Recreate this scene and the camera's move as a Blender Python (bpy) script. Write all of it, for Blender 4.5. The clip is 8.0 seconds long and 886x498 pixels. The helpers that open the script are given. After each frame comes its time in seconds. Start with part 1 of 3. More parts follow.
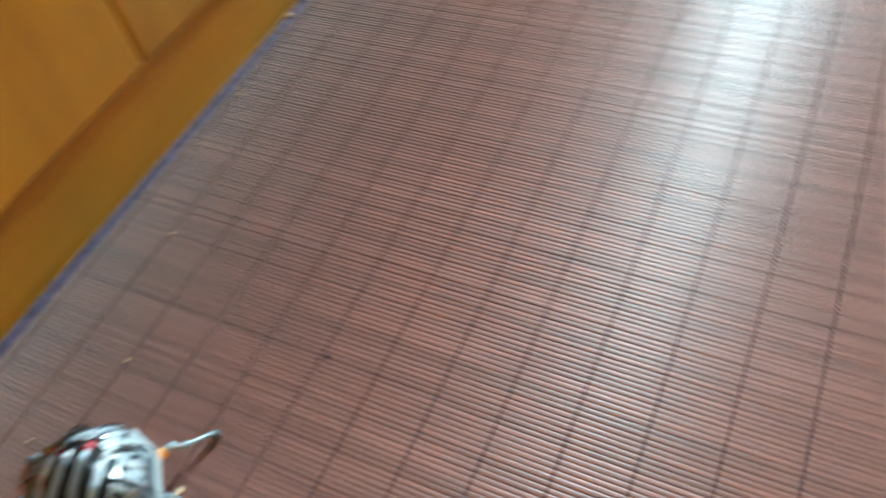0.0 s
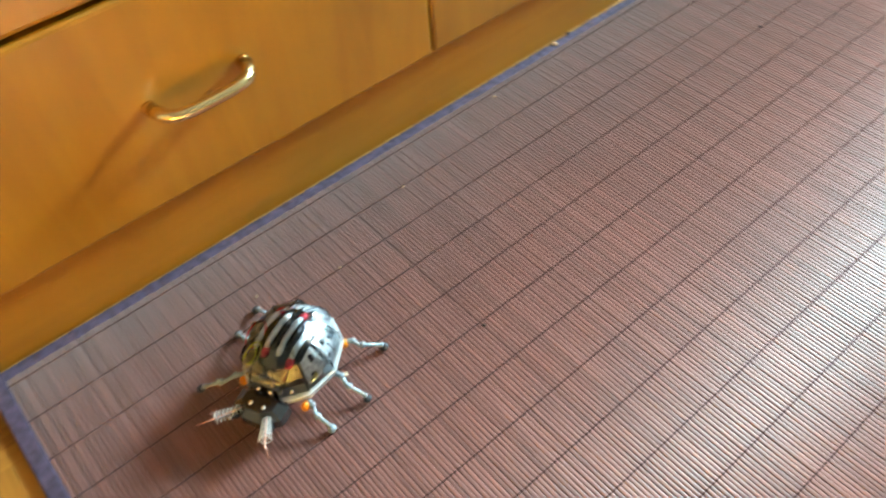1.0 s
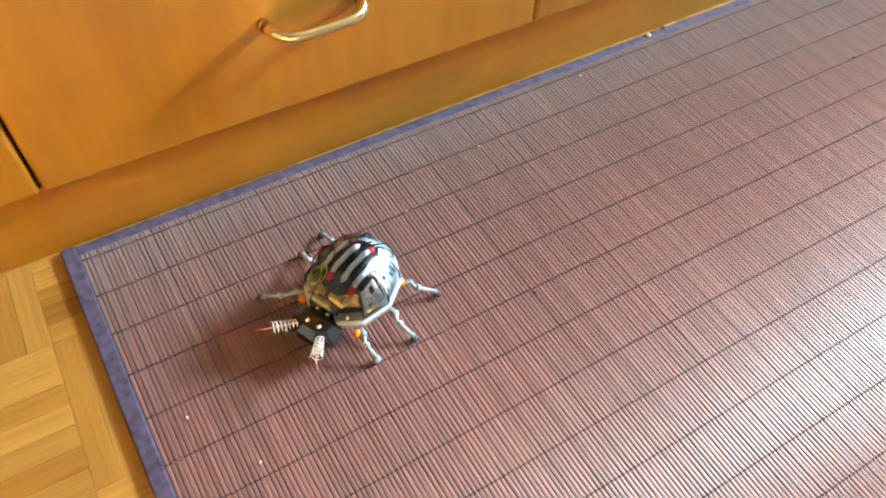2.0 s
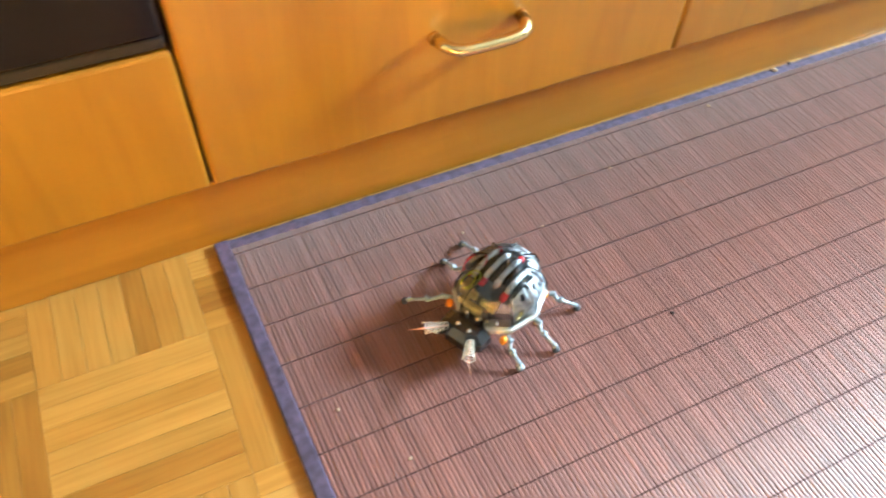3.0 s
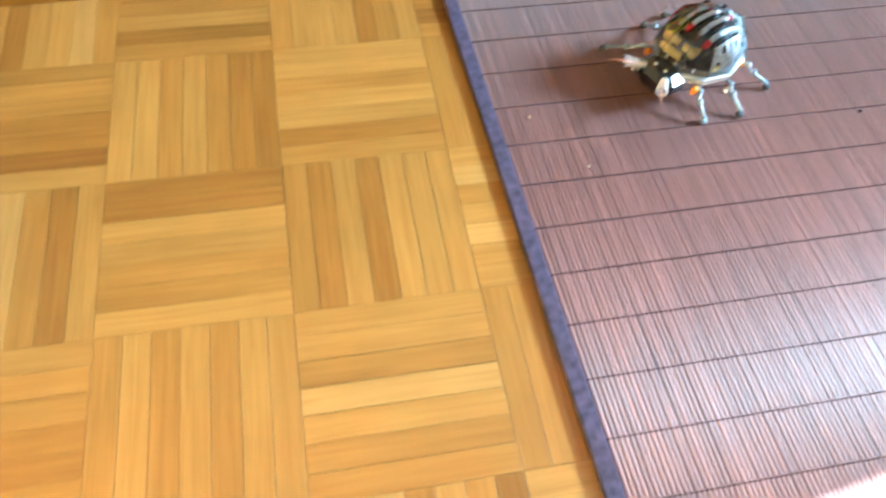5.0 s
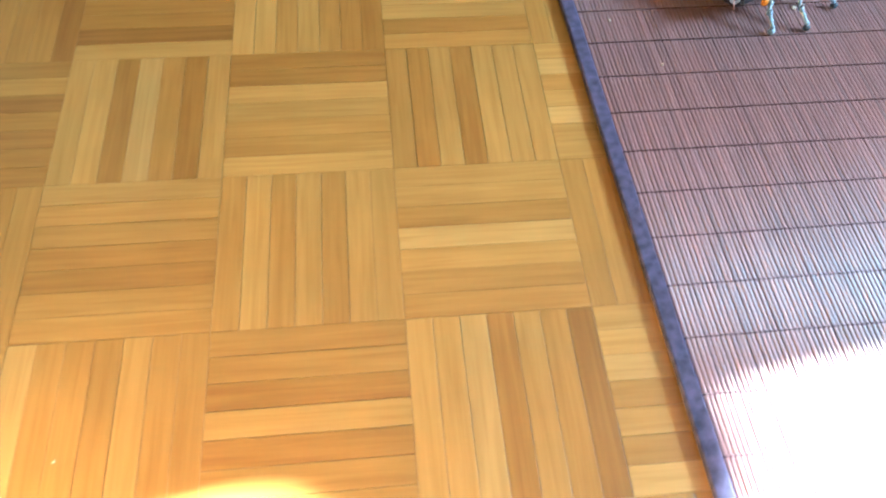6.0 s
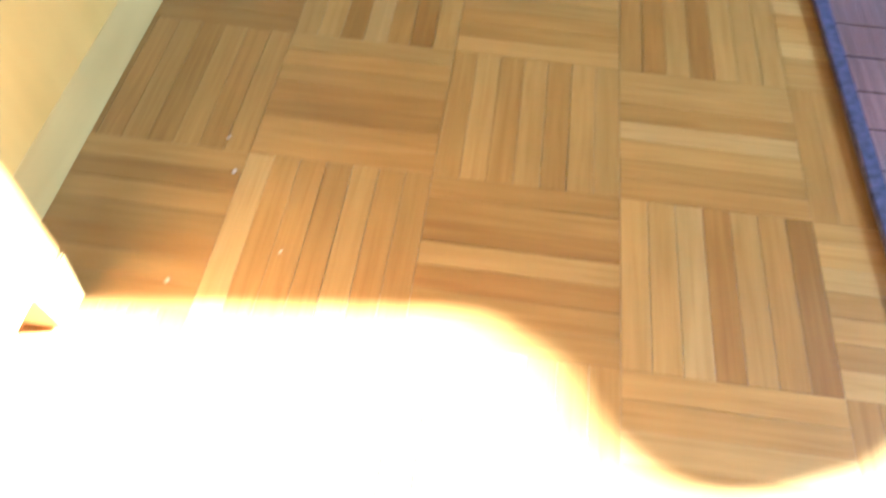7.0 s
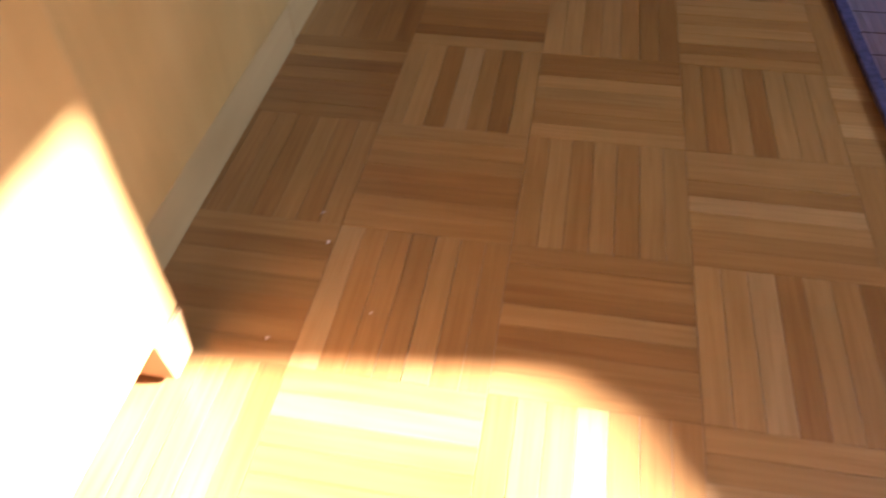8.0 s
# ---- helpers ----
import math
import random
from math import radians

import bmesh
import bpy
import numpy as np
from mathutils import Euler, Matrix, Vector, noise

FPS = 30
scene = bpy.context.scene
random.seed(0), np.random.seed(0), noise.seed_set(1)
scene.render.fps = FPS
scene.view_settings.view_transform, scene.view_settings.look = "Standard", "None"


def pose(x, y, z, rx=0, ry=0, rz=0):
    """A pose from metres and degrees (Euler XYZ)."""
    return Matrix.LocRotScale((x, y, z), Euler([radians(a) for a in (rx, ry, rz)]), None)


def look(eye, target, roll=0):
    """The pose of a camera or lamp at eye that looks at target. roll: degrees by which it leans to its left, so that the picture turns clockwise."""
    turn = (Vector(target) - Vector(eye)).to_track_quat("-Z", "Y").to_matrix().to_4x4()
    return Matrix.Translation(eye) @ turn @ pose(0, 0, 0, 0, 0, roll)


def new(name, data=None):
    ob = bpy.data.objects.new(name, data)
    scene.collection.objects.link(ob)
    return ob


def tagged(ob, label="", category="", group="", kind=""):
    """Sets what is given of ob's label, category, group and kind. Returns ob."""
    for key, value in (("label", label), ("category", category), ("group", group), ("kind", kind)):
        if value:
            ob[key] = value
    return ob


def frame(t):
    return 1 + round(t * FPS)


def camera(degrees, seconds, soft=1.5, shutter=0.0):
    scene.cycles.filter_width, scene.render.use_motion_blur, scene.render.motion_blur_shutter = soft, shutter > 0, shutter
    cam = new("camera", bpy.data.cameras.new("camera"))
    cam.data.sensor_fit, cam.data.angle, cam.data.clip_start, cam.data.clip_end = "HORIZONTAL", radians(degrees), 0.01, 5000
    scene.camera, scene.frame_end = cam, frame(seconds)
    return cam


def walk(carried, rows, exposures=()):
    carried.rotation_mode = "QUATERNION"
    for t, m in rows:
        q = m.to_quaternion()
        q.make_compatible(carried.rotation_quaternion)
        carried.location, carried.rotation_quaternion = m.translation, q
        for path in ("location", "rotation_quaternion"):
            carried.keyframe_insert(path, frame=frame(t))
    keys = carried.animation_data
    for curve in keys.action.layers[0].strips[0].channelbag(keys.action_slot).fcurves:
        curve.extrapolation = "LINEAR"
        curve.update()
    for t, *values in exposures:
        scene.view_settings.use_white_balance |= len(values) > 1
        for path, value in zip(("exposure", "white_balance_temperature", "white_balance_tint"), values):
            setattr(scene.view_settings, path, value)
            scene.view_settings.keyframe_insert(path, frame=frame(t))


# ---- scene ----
cam = camera(61.2, 8.0, 1.9, 0.5)
PATH = [
    (0, (0.568, -0.115, 0.511), (1.562, 0.587, -1.076), -12.0),
    (0.2, (0.544, -0.108, 0.56), (1.472, 0.72, -1.006), -9.7),
    (0.5, (0.525, -0.132, 0.6), (1.409, 0.769, -0.951), -4.5),
    (1, (0.499, -0.163, 0.623), (1.226, 0.873, -0.925), -5.6),
    (1.2, (0.48, -0.165, 0.633), (1.19, 0.86, -0.93), -1.0),
    (2.3, (0.436, -0.148, 0.641), (1.073, 0.859, -0.965), 4.0),
    (2.5, (0.417, -0.14, 0.637), (1.077, 0.885, -0.948), 5.0),
    (3, (0.344, -0.134, 0.639), (0.917, 0.98, -0.92), 3.0),
    (3.5, (0.305, -0.137, 0.638), (0.823, 0.985, -0.935), 5.8),
    (4, (0.288, -0.197, 0.618), (0.821, 0.875, -0.984), 5.6),
    (4.5, (0.238, -0.25, 0.604), (0.649, 0.786, -1.057), 4.4),
    (4.7, (0.22, -0.272, 0.586), (0.585, 0.762, -1.087), 5.9),
    (5.8, (0.159, -0.419, 0.525), (0.265, 0.692, -1.135), 0.3),
    (6, (0.143, -0.442, 0.565), (0.309, 0.605, -1.132), 4.2),
    (6.5, (0.071, -0.48, 0.537), (0.177, 0.721, -1.058), 1.7),
    (6.8, (0.046, -0.539, 0.508), (0.013, 0.626, -1.117), 1.8),
    (7, (0.047, -0.574, 0.49), (-0.047, 0.562, -1.154), 3.4),
    (7.2, (0.04, -0.586, 0.489), (-0.13, 0.496, -1.184), 0.4),
    (7.5, (0.049, -0.564, 0.519), (-0.124, 0.653, -1.059), -1.7),
    (8, (0.032, -0.631, 0.494), (-0.241, 0.712, -0.963), -1.8),
]
EXPOSURES = [(0.0, 5.25, 6450, -4), (0.5, 5.45, 6450, -4), (1.0, 5.6, 6550, -3), (2.5, 6.05, 6550, 6), (3.5, 6.15, 6300, 6), (4.5, 6.15, 5750, 3), (5.8, 5.95, 4850, -3), (6.5, 5.55, 4550, 1), (7.0, 5.5, 4250, 2), (7.5, 4.55, 4700, 26), (8.0, 4.05, 4900, 36)]
walk(cam, [(t, look(eye, target, roll)) for t, eye, target, roll in PATH], EXPOSURES)

# ---- world, sun and window light ----
SUN_TRAVEL = Vector((-math.cos(radians(25)) * 0.991, -math.cos(radians(25)) * 0.134, -math.sin(radians(25))))
world = bpy.data.worlds.new("sky_world")
scene.world = world
world.use_nodes = True
wn, wl = world.node_tree.nodes, world.node_tree.links
sky = wn.new("ShaderNodeTexSky")
sky.sky_type = "NISHITA"
sky.sun_disc = False
sky.sun_elevation = radians(25)
sky.sun_rotation = radians(82)
wl.new(sky.outputs[0], wn["Background"].inputs[0])
wn["Background"].inputs[1].default_value = 0.04

sun_data = bpy.data.lights.new("sun", "SUN")
sun_data.energy, sun_data.angle, sun_data.color = 5.0, radians(0.45), (1.0, 0.985, 0.965)
sun = new("sun", sun_data)
sun.matrix_world = Matrix.Translation((3, 0, 3)) @ SUN_TRAVEL.to_track_quat("-Z", "Y").to_matrix().to_4x4()

WIN_X, WIN_Y0, WIN_Y1, WIN_Z0, WIN_Z1 = 4.0, -0.72, 0.256, 1.56, 2.285
win_data = bpy.data.lights.new("window_light", "AREA")
win_data.shape, win_data.size, win_data.size_y = "RECTANGLE", WIN_Y1 - WIN_Y0 - 0.06, WIN_Z1 - WIN_Z0 - 0.06
win_data.energy, win_data.color = 9.0, (0.64, 0.85, 1.0)
win_light = new("window_light", win_data)
win_light.matrix_world = look((WIN_X + 0.06, (WIN_Y0 + WIN_Y1) / 2, (WIN_Z0 + WIN_Z1) / 2), (0, (WIN_Y0 + WIN_Y1) / 2, (WIN_Z0 + WIN_Z1) / 2))


# ---- materials ----
def shader(name, rough=0.5, metal=0.0, coat=0.0):
    m = bpy.data.materials.new(name)
    m.use_nodes = True
    b = m.node_tree.nodes["Principled BSDF"]
    b.inputs["Roughness"].default_value = rough
    b.inputs["Metallic"].default_value = metal
    b.inputs["Coat Weight"].default_value = coat
    return m, m.node_tree.nodes, m.node_tree.links, b


def ramp(nodes, stops):
    r = nodes.new("ShaderNodeValToRGB")
    e = r.color_ramp.elements
    while len(e) < len(stops):
        e.new(0.5)
    for k, (p, c) in enumerate(stops):
        e[k].position, e[k].color = p, (*c, 1)
    return r


def bump(nodes, links, height, bsdf, strength, distance):
    n = nodes.new("ShaderNodeBump")
    n.inputs["Strength"].default_value, n.inputs["Distance"].default_value = strength, distance
    links.new(height, n.inputs["Height"])
    links.new(n.outputs[0], bsdf.inputs["Normal"])


def wood(name, light, dark, rough, stretch, scale, coat=0.0, spread=0.12, relief=0.15):
    """Wood whose grain runs along the axis of the smallest stretch; each object gets its own cut of it."""
    m, nodes, links, b = shader(name, rough, 0.0, coat)
    b.inputs["Coat Roughness"].default_value = 0.12
    tc, info = nodes.new("ShaderNodeTexCoord"), nodes.new("ShaderNodeObjectInfo")
    far = nodes.new("ShaderNodeMath")
    far.operation = "MULTIPLY"
    far.inputs[1].default_value = 37.0
    links.new(info.outputs["Random"], far.inputs[0])
    add = nodes.new("ShaderNodeVectorMath")
    add.operation = "ADD"
    links.new(tc.outputs["Object"], add.inputs[0])
    links.new(far.outputs[0], add.inputs[1])
    mp = nodes.new("ShaderNodeMapping")
    mp.inputs["Scale"].default_value = stretch
    links.new(add.outputs[0], mp.inputs["Vector"])
    grain = nodes.new("ShaderNodeTexNoise")
    grain.inputs["Scale"].default_value, grain.inputs["Detail"].default_value, grain.inputs["Distortion"].default_value = scale, 6, 0.6
    links.new(mp.outputs[0], grain.inputs["Vector"])
    cloud = nodes.new("ShaderNodeTexNoise")
    cloud.inputs["Scale"].default_value, cloud.inputs["Detail"].default_value = 9, 2
    links.new(add.outputs[0], cloud.inputs["Vector"])
    mid = tuple((a + c) / 2 for a, c in zip(light, dark))
    r = ramp(nodes, [(0.3, dark), (0.48, mid), (0.7, light)])
    links.new(grain.outputs["Fac"], r.inputs[0])
    vary = nodes.new("ShaderNodeMapRange")
    vary.inputs["To Min"].default_value, vary.inputs["To Max"].default_value = 1 - spread, 1 + spread
    links.new(info.outputs["Random"], vary.inputs["Value"])
    patch = nodes.new("ShaderNodeMapRange")
    patch.inputs["From Min"].default_value, patch.inputs["From Max"].default_value = 0.3, 0.7
    patch.inputs["To Min"].default_value, patch.inputs["To Max"].default_value = 0.9, 1.08
    links.new(cloud.outputs["Fac"], patch.inputs["Value"])
    mul = nodes.new("ShaderNodeMath")
    mul.operation = "MULTIPLY"
    links.new(vary.outputs[0], mul.inputs[0])
    links.new(patch.outputs[0], mul.inputs[1])
    tint = nodes.new("ShaderNodeVectorMath")
    tint.operation = "SCALE"
    links.new(r.outputs["Color"], tint.inputs[0])
    links.new(mul.outputs[0], tint.inputs["Scale"])
    links.new(tint.outputs[0], b.inputs["Base Color"])
    wear = nodes.new("ShaderNodeMapRange")
    wear.inputs["To Min"].default_value, wear.inputs["To Max"].default_value = rough - 0.06, rough + 0.1
    links.new(cloud.outputs["Fac"], wear.inputs["Value"])
    links.new(wear.outputs[0], b.inputs["Roughness"])
    bump(nodes, links, grain.outputs["Fac"], b, relief, 0.0006)
    return m


def plain(name, color, rough=0.5, metal=0.0, spots=60.0, vary=0.12, relief=0.08, coat=0.0):
    """A surface of one colour with fine mottling and relief."""
    m, nodes, links, b = shader(name, rough, metal, coat)
    tc = nodes.new("ShaderNodeTexCoord")
    n = nodes.new("ShaderNodeTexNoise")
    n.inputs["Scale"].default_value, n.inputs["Detail"].default_value = spots, 5
    links.new(tc.outputs["Object"], n.inputs["Vector"])
    r = ramp(nodes, [(0.3, tuple(c * (1 - vary) for c in color)), (0.7, tuple(min(1, c * (1 + vary)) for c in color))])
    links.new(n.outputs["Fac"], r.inputs[0])
    links.new(r.outputs["Color"], b.inputs["Base Color"])
    bump(nodes, links, n.outputs["Fac"], b, relief, 0.0005)
    return m


# parquet tones from pale to dark
OAK = {
    "a": wood("oak_pale", (0.513, 0.272, 0.071), (0.411, 0.205, 0.046), 0.30, (6, 130, 130), 1.6, 0.40, 0.09, 0.12),
    "b": wood("oak_light", (0.457, 0.227, 0.049), (0.368, 0.169, 0.031), 0.30, (6, 130, 130), 1.6, 0.40, 0.09, 0.12),
    "c": wood("oak_honey", (0.409, 0.193, 0.037), (0.325, 0.139, 0.023), 0.30, (6, 130, 130), 1.6, 0.40, 0.09, 0.12),
    "d": wood("oak_brown", (0.349, 0.153, 0.026), (0.270, 0.108, 0.017), 0.30, (6, 130, 130), 1.6, 0.40, 0.09, 0.12),
    "e": wood("oak_dark", (0.295, 0.123, 0.021), (0.224, 0.084, 0.013), 0.32, (6, 130, 130), 1.6, 0.40, 0.09, 0.12),
}
CABINET = wood("honey_veneer", (0.312, 0.142, 0.0085), (0.258, 0.111, 0.0052), 0.36, (26, 26, 3), 1.4, 0.25, 0.04, 0.05)
PLINTH = wood("plinth_veneer", (0.365, 0.162, 0.013), (0.308, 0.128, 0.008), 0.42, (3, 26, 26), 1.4, 0.15, 0.03, 0.05)
PALE_FRONT = wood("pale_veneer", (0.43, 0.240, 0.052), (0.37, 0.200, 0.038), 0.40, (26, 26, 3), 1.2, 0.15, 0.03, 0.05)
PALE_BASE = wood("pale_plinth_veneer", (0.44, 0.262, 0.074), (0.385, 0.220, 0.056), 0.45, (26, 3, 26), 1.2, 0.1, 0.03, 0.05)
JOINT = plain("dark_joint_filler", (0.09, 0.040, 0.014), 0.7, 0, 90, 0.3)
WALL = plain("tan_wall_paint", (0.20, 0.18, 0.155), 0.85, 0, 25, 0.03, 0.15)
CEIL = plain("cream_ceiling_paint", (0.36, 0.34, 0.31), 0.9, 0, 25, 0.02, 0.1)
STONE = plain("speckled_worktop", (0.30, 0.27, 0.23), 0.35, 0, 220, 0.5, 0.02)
# near-black so the shade of gaps and recesses is in the colour
CARCASS = plain("cabinet_gap_shade", (0.035, 0.022, 0.012), 0.8, 0, 40, 0.2)
BLACK_GLASS = plain("black_oven_glass", (0.008, 0.007, 0.008), 0.12, 0, 12, 0.2, 0.0, 0.0)
BLACK_GLASS.node_tree.nodes["Principled BSDF"].inputs["Specular IOR Level"].default_value = 0.2
DARK_TRIM = plain("dark_trim_metal", (0.020, 0.018, 0.018), 0.35, 0.4, 140, 0.1)
BRASS = plain("polished_brass", (0.86, 0.66, 0.33), 0.17, 1.0, 80, 0.06, 0.03)
BRASS_RIM = plain("yellow_brass", (0.84, 0.58, 0.22), 0.22, 1.0, 80, 0.06, 0.03)
BINDING = plain("violet_fabric_binding", (0.066, 0.047, 0.084), 0.85, 0, 110, 0.5, 0.8)
THREAD = plain("dark_thread", (0.10, 0.046, 0.040), 0.9, 0, 400, 0.3, 0.4)
BACKING = plain("brown_mat_backing", (0.20, 0.10, 0.10), 0.9, 0, 300, 0.3, 0.4)
SLAT = wood("stained_bamboo", (0.275, 0.122, 0.104), (0.198, 0.086, 0.074), 0.50, (70, 6, 70), 1.5, 0.55, 0.17, 0.05)
SLAT.node_tree.nodes["Principled BSDF"].inputs["Specular IOR Level"].default_value = 0.6
SLAT.node_tree.nodes["Principled BSDF"].inputs["Coat Roughness"].default_value = 0.42
SLAT.node_tree.nodes["Principled BSDF"].inputs["Sheen Roughness"].default_value = 0.45
SLAT.node_tree.nodes["Principled BSDF"].inputs["Sheen Weight"].default_value = 0.09
CRUMB = plain("bread_crumb_crust", (0.75, 0.55, 0.38), 0.8, 0, 400, 0.2, 0.3)
LINT = plain("dark_lint", (0.03, 0.02, 0.02), 0.9, 0, 300, 0.2, 0.3)
LEAF = plain("green_leaf", (0.05, 0.11, 0.03), 0.45, 0, 60, 0.2, 0.1)
FRAME_WHITE = plain("white_window_lacquer", (0.8, 0.8, 0.78), 0.3, 0, 30, 0.02, 0.02)
TOY_BLACK = plain("black_plastic", (0.012, 0.012, 0.014), 0.22, 0, 120, 0.25, 0.05, 0.4)
TOY_GREY = plain("grey_circuit_parts", (0.10, 0.11, 0.13), 0.35, 0.3, 260, 0.6, 0.3)
TOY_WHITE = plain("milky_plastic", (0.48, 0.51, 0.53), 0.28, 0, 80, 0.06, 0.05, 0.3)
TOY_LEG = plain("grey_blue_metal_wire", (0.30, 0.37, 0.43), 0.3, 0.25, 180, 0.25, 0.1)
TOY_SILVER = plain("bright_silver", (0.86, 0.88, 0.92), 0.14, 1.0, 90, 0.05, 0.03)
TOY_RED = plain("red_plastic_tip", (0.70, 0.035, 0.06), 0.25, 0, 100, 0.1, 0.02, 0.3)
TOY_BULB = plain("white_plastic_tip", (0.85, 0.82, 0.84), 0.22, 0, 100, 0.05, 0.02, 0.4)
TOY_ORANGE = plain("orange_plastic", (0.82, 0.28, 0.015), 0.35, 0, 100, 0.1, 0.02)
TOY_TAN = plain("tan_gearbox_plastic", (0.40, 0.33, 0.17), 0.3, 0.1, 130, 0.25, 0.1)
TOY_LIME = plain("yellow_green_wire", (0.55, 0.60, 0.06), 0.35, 0, 100, 0.1)
TOY_FOOT = plain("dark_rubber", (0.05, 0.055, 0.065), 0.6, 0, 200, 0.2, 0.2)


def clear_plastic():
    m = bpy.data.materials.new("clear_plastic_shell")
    m.use_nodes = True
    nodes, links = m.node_tree.nodes, m.node_tree.links
    nodes.remove(nodes["Principled BSDF"])
    see, gloss, mix, fres = (nodes.new("ShaderNode" + k) for k in ("BsdfTransparent", "BsdfGlossy", "MixShader", "Fresnel"))
    see.inputs[0].default_value = (0.90, 0.92, 0.94, 1)
    gloss.inputs["Roughness"].default_value = 0.05
    fres.inputs["IOR"].default_value = 1.42
    links.new(fres.outputs[0], mix.inputs[0])
    links.new(see.outputs[0], mix.inputs[1])
    links.new(gloss.outputs[0], mix.inputs[2])
    links.new(mix.outputs[0], nodes["Material Output"].inputs["Surface"])
    return m


CLEAR = clear_plastic()
TOY_TUBE = plain("dark_glossy_tube", (0.03, 0.032, 0.038), 0.16, 0.3, 90, 0.1, 0.03)
SPRING = plain("pale_spring_wire", (0.80, 0.81, 0.82), 0.25, 0.2, 90, 0.05, 0.03)
TOY_COPPER = plain("copper_wire", (0.75, 0.42, 0.34), 0.3, 0.8, 90, 0.1, 0.03)
# pale mottled colour that stands for bright reflections in the rear facets
TOY_FLARE = plain("pale_flare_paint", (0.66, 0.71, 0.80), 0.28, 0.25, 240, 0.45, 0.4)
# silver with the window's reflection put into a near-white base colour
TOY_ROD = plain("silver_glare_paint", (0.82, 0.85, 0.90), 0.2, 0.15, 90, 0.05, 0.03)


# ---- mesh helpers ----
def part(name, bm, material, parent=None, label="", smooth=False):
    me = bpy.data.meshes.new(name)
    bm.to_mesh(me)
    bm.free()
    me.materials.append(material)
    if smooth:
        for p in me.polygons:
            p.use_smooth = True
    ob = new(name, me)
    ob.parent = parent
    return tagged(ob, label)


def shared(name, me, parent, m):
    ob = new(name, me)
    ob.parent = parent
    ob.matrix_basis = m
    return ob


def base(name, m, label, category, group="", kind=""):
    ob = new(name)
    ob.empty_display_size = 0.05
    ob.matrix_basis = m
    return tagged(ob, label, category, group, kind)


def block(x0, x1, y0, y1, z0, z1, bevel=0.0, seg=2, bm=None):
    bm = bm or bmesh.new()
    made = bmesh.ops.create_cube(bm, size=1)["verts"]
    bmesh.ops.scale(bm, vec=(x1 - x0, y1 - y0, z1 - z0), verts=made)
    bmesh.ops.translate(bm, vec=((x0 + x1) / 2, (y0 + y1) / 2, (z0 + z1) / 2), verts=made)
    if bevel:
        edges = list({e for v in made for e in v.link_edges})
        bmesh.ops.bevel(bm, geom=edges, offset=bevel, segments=seg, profile=0.5, affect="EDGES")
    return bm


def tube(points, radii, sides=10, bm=None):
    """A round bar along points, with a radius at each."""
    bm = bm or bmesh.new()
    rings, n = [], len(points)
    pts = [Vector(p) for p in points]
    side = None
    for k, p in enumerate(pts):
        way = (pts[min(k + 1, n - 1)] - pts[max(k - 1, 0)]).normalized()
        side = (Vector((0.31, 0.17, 0.93)) if side is None else side)
        side = (side - way * side.dot(way)).normalized()
        up = way.cross(side)
        rings.append([bm.verts.new(p + radii[k] * (math.cos(a) * side + math.sin(a) * up)) for a in (2 * math.pi * s / sides for s in range(sides))])
    for a, b in zip(rings, rings[1:]):
        for s in range(sides):
            bm.faces.new((a[s], a[(s + 1) % sides], b[(s + 1) % sides], b[s]))
    bm.faces.new(rings[0][::-1])
    bm.faces.new(rings[-1])
    return bm


def ball(centre, size, bm=None, u=12, v=8):
    bm = bm or bmesh.new()
    made = bmesh.ops.create_uvsphere(bm, u_segments=u, v_segments=v, radius=1)["verts"]
    bmesh.ops.scale(bm, vec=size, verts=made)
    bmesh.ops.translate(bm, vec=centre, verts=made)
    return bm


def lofted_bowl(r, h):
    """A half-round bowl with a thick rim, its bottom at z = 0."""
    bm, n, rings = bmesh.new(), 24, []
    prof = [(math.sin(a) * r, h * (1 - math.cos(a))) for a in (math.pi / 2 * k / 8 for k in range(1, 9))] + [(r * 0.9, h), (r * 0.86, h * 0.8)]
    for q, z in prof:
        rings.append([bm.verts.new((q * math.cos(2 * math.pi * k / n), q * math.sin(2 * math.pi * k / n), z)) for k in range(n)])
    for a, b in zip(rings, rings[1:]):
        for k in range(n):
            bm.faces.new((a[k], a[(k + 1) % n], b[(k + 1) % n], b[k]))
    bm.faces.new(rings[0][::-1])
    bm.faces.new(rings[-1])
    return bm


# ---- room shell ----
X0, X1, Y0, Y1, TOP = -0.95, WIN_X, -2.4, 1.05, 2.5


def structure(name, bm, material, label):
    return tagged(part(name, bm, material), label, name.split("_")[0], "", "structure")


floor = structure("floor", block(X0, X1, Y0, Y1, -0.12, -0.004), JOINT, "honey oak mosaic parquet floor with lacquered basket-weave squares")
structure("ceiling", block(X0 - 0.12, X1 + 0.12, Y0 - 0.12, Y1 + 0.12, TOP, TOP + 0.12), CEIL, "plain cream painted ceiling over the kitchen")
structure("wall_north", block(X0 - 0.12, X1 + 0.12, Y1, Y1 + 0.12, -0.12, TOP), WALL, "plain tan painted wall behind the kitchen units")
structure("wall_west", block(X0 - 0.12, X0, Y0, Y1, -0.12, TOP), WALL, "plain tan painted side wall of the kitchen")
structure("wall_south", block(X0 - 0.12, X1 + 0.12, Y0 - 0.12, Y0, -0.12, TOP), WALL, "plain tan painted wall across the kitchen")
wall = block(X1, X1 + 0.12, Y0, WIN_Y0, -0.12, TOP)
block(X1, X1 + 0.12, WIN_Y1, Y1, -0.12, TOP, bm=wall)
block(X1, X1 + 0.12, WIN_Y0, WIN_Y1, WIN_Z1, TOP, bm=wall)
block(X1, X1 + 0.12, WIN_Y0, WIN_Y1, -0.12, WIN_Z0, bm=wall)
